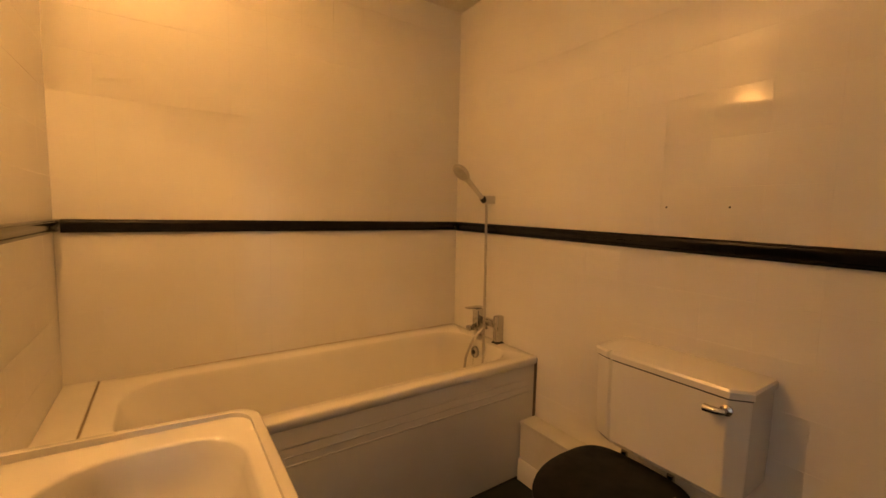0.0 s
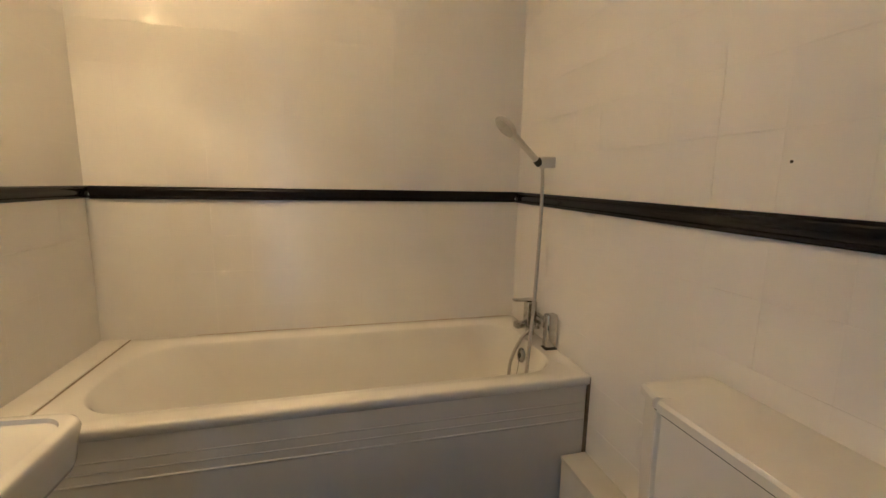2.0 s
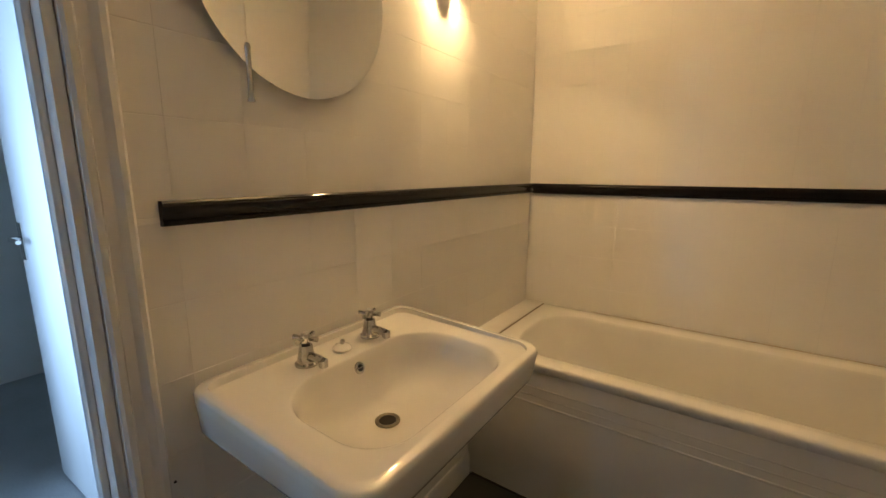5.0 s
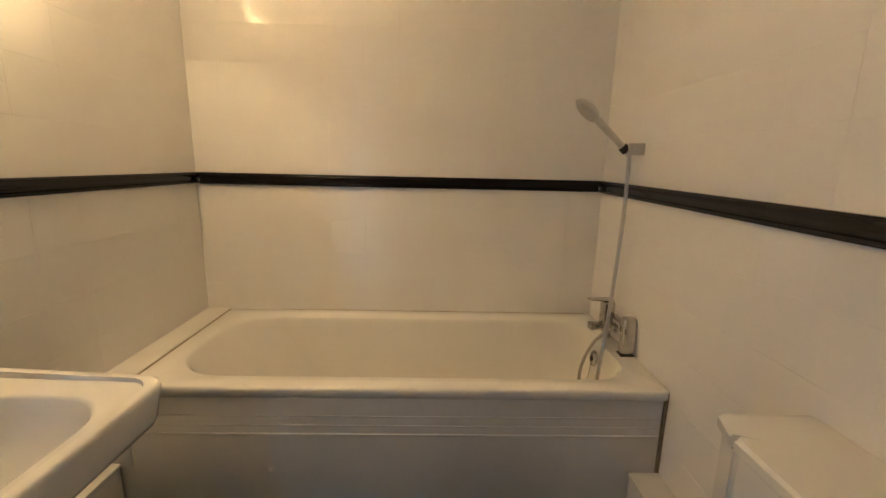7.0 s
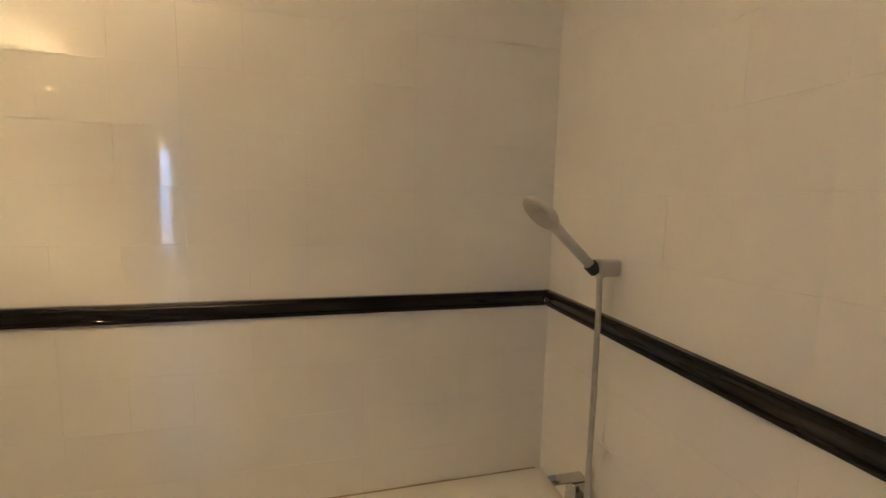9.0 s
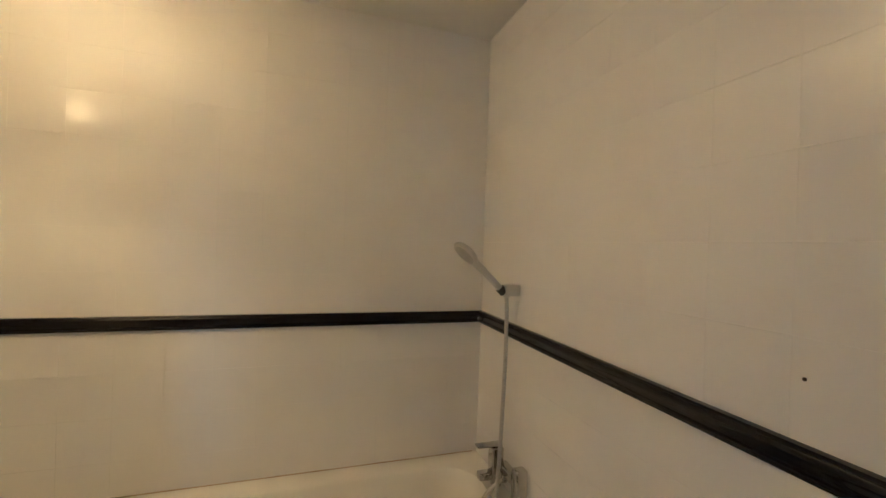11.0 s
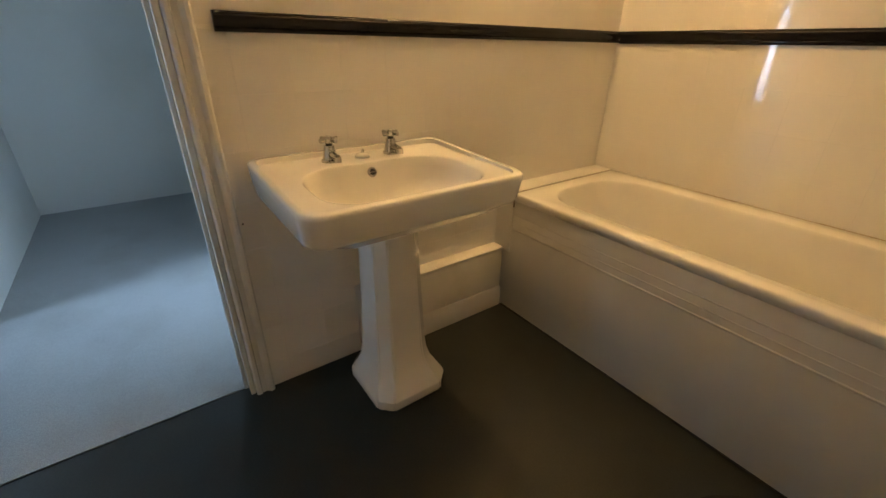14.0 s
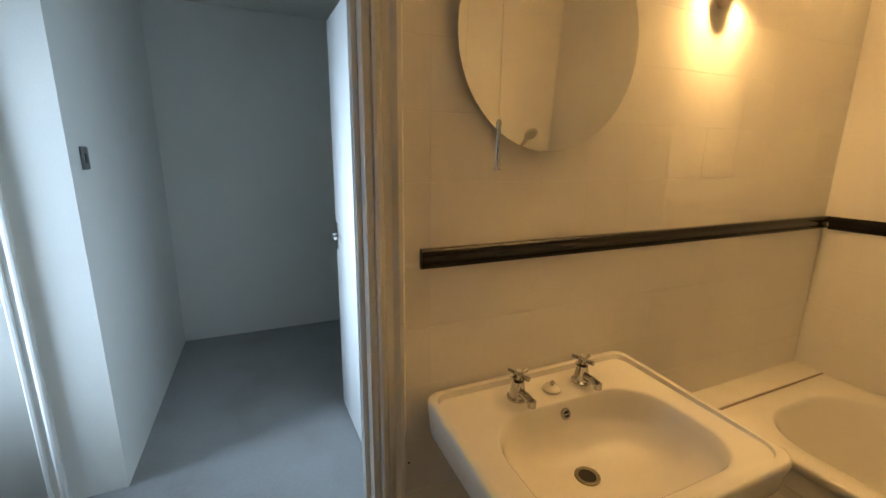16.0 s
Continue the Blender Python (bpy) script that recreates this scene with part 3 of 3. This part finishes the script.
bm = loft([half_oct(1.625, -1.592, -1.158, 0.462, 0.05), half_oct(1.612, -1.604, -1.146, 0.480, 0.052), half_oct(1.606, -1.608, -1.142, 0.60, 0.054), half_oct(1.604, -1.610, -1.140, 0.768, 0.056)], True, True)
bmesh.ops.bevel(bm, geom=[e for e in bm.edges if abs((e.verts[0].co - e.verts[1].co).z) > 0.01 and e.verts[0].co.x < 1.79], offset=0.0018, segments=2, affect="EDGES")
part("tank", bm, CERAMIC, cistern, smooth=25)
bm = loft([half_oct(1.606, -1.608, -1.142, 0.771, 0.056), half_oct(1.596, -1.618, -1.132, 0.774, 0.058), half_oct(1.596, -1.618, -1.132, 0.792, 0.058), half_oct(1.601, -1.613, -1.137, 0.799, 0.057), half_oct(1.622, -1.592, -1.158, 0.802, 0.052)], True, True)
part("lid", bm, CERAMIC, cistern, smooth=30)
part("lid_joint", loft([half_oct(1.6035, -1.6105, -1.1395, 0.767, 0.056), half_oct(1.6035, -1.6105, -1.1395, 0.772, 0.056)], True, True), DARK, cistern, "dark joint under the lid")
fl = part("flush_lever", lathe([(0, 0), (0.016, 0), (0.016, 0.006), (0.008, 0.010), (0.007, 0.022), (0, 0.022)], pose(1.604, -1.565, 0.738, 0, -90, 0), 18, cap=False), CHROME, cistern, "chrome flush lever")
part("lever_arm", tube([(1.584, -1.567, 0.738), (1.577, -1.552, 0.737), (1.577, -1.532, 0.735), (1.579, -1.518, 0.734)], 0.009, 12, r_end=0.012), CHROME, fl)

# ---------------------------------------------------------------- mirror, pull cord, wall light
mirror = thing("round_mirror", 0.012, -1.377, 1.692, "round frameless mirror hanging on white tiles", "mirror")
MM = pose(0.0105, -1.377, 1.692, 0, 92, 0)
part("backing", lathe([(0, 0.002), (0.243, 0.002), (0.249, 0.005), (0.249, 0.012), (0, 0.012)], MM, 96, cap=False), GLASSEDGE, mirror, "dark mirror edge", smooth=30)
part("glass", lathe([(0.255, 0.0122), (0.255, 0.0160), (0.2545, 0.0165), (0.0, 0.0165)], MM, 96, cap=False), MIRROR, mirror, smooth=2)

pull = thing("light_pull", 0.105, -1.572, 1.395, "chrome rod light pull on a thin white cord", "light pull")
part("cord", tube([(0.105, -1.572, 1.495), (0.105, -1.572, H - 0.012)], 0.00035, 6), CORD, pull)
part("rod", lathe([(0, 0), (0.0066, 0.0), (0.0072, 0.003), (0.0052, 0.008), (0.0048, 0.090), (0.0060, 0.096), (0.004, 0.103), (0, 0.103)], pose(0.105, -1.572, 1.395), 16, cap=False), CHROME, pull)
part("rose", lathe([(0, 0), (0.012, 0), (0.036, 0.006), (0.040, 0.014), (0, 0.014)], pose(0.105, -1.572, H - 0.0145), 24, cap=False), SHOWER, pull)

light = thing("wall_light", 0.0, LAMP_Y, 1.93, "grey plaster half-bowl wall uplighter, lit", "wall light")
LM = pose(0.001, LAMP_Y, 0)
bowl = [(0.052, 1.902), (0.087, 1.916), (0.112, 1.937), (0.135, 1.967), (0.150, 1.997), (0.156, LAMP_Z), (0.149, LAMP_Z), (0.143, 1.999), (0.128, 1.971), (0.106, 1.943), (0.083, 1.923), (0.052, 1.910), (0.052, 1.902)]
part("bowl", lathe(bowl, LM, 40, -90, 180), PLASTER, light, smooth=40)
part("tip", lathe([(0.0, 1.889), (0.016, 1.888), (0.035, 1.887), (0.037, 1.882), (0.032, 1.868), (0.018, 1.853), (0.008, 1.843), (0.0, 1.841)], LM, 28, -90, 180), PLASTER, light, smooth=40)
# added unseen shelf, shields the wall just below from the bulb's hottest rays
part("bracket", box(0.0012, 0.031, LAMP_Y - 0.046, LAMP_Y + 0.046, 1.899, 1.903, 0.001), PLASTER, light)
part("stem", box(0.0012, 0.006, LAMP_Y - 0.006, LAMP_Y + 0.006, 1.88, 1.945), PLASTER, light)
part("bulb", lathe([(0, -0.020), (0.012, -0.016), (0.019, -0.005), (0.019, 0.005), (0.012, 0.016), (0.0, 0.020)], pose(0.034, LAMP_Y, 1.938), 18, cap=False), GLOW, light, "glowing bulb")
part("holder", tube([(0.003, LAMP_Y, 1.938), (0.016, LAMP_Y, 1.938)], 0.010, 12), PLASTER, light)

# ---------------------------------------------------------------- wall tiles, piece by piece
PITCH, GAP, BED_GAP = 0.152, 0.0001, 0.0008
tile_meshes = {}
random.seed(11)


def tile_mesh(w, h):
    key = (round(w, 4), round(h, 4))
    if key not in tile_meshes:
        # a tight lip at the sides, a rounded top edge, and a bottom edge that falls back
        e, top, low = 0.0001, 0.0007, 0.0012
        bm = bmesh.new()
        out = [(-w / 2, -h / 2), (w / 2, -h / 2), (w / 2, h / 2), (-w / 2, h / 2)]
        inn = [(x - math.copysign(e, x), y - (top if y > 0 else -low)) for x, y in out]
        loft([[(x, y, -BED) for x, y in out], [(x, y, -0.0004) for x, y in out], [(x, y, 0) for x, y in inn]], False, True, bm)
        tile_meshes[key] = mesh_of("tile", bm, TILE, 0)
    return tile_meshes[key]


def cuts(first, last, offset):
    edges = [first]
    v = first + (offset if offset > 0.012 else PITCH + offset)
    while v < last - 0.012:
        edges.append(v)
        v += PITCH
    return edges + [last]


ROWS_UP = [1.182] + [DADO1 + PITCH * i for i in range(1, 8)] + [H]
ROWS_DOWN = sorted([1.172] + [DADO0 - PITCH * i for i in range(1, 8)] + [0.0])
RANKS = list(zip(ROWS_DOWN, ROWS_DOWN[1:])) + list(zip(ROWS_UP, ROWS_UP[1:]))


def tile_wall(wall, place, columns, tilt, skip):
    for s0, s1 in zip(columns, columns[1:]):
        for z0, z1 in RANKS:
            if z1 - z0 < 0.012 or skip(s0, s1, z0, z1):
                continue
            ob = new("tile", tile_mesh(s1 - s0 - GAP, z1 - z0 - BED_GAP))
            ob.parent = wall
            ob.matrix_basis = place((s0 + s1) / 2, (z0 + z1) / 2) @ pose(0, 0, 0, random.gauss(0, tilt * 0.6), random.gauss(0, tilt), 0)


tile_wall(wall_west, lambda s, z: pose(0, -s, z, 90, 0, 90), cuts(0.0, 1.748, 0.010), 0.05, lambda a, b, z0, z1: b < 0.69 and z1 < RIM)
tile_wall(wall_north, lambda s, z: pose(s, 0, z, 90, 0, 0), cuts(0.0, W, 0.130), 0.15, lambda a, b, z0, z1: z1 < RIM)
tile_wall(wall_east, lambda s, z: pose(W, -s, z, 90, 0, -90), cuts(0.0, -REAR, 0.022), 0.10, lambda a, b, z0, z1: (b < 0.69 and z1 < RIM) or z1 < 0.29)
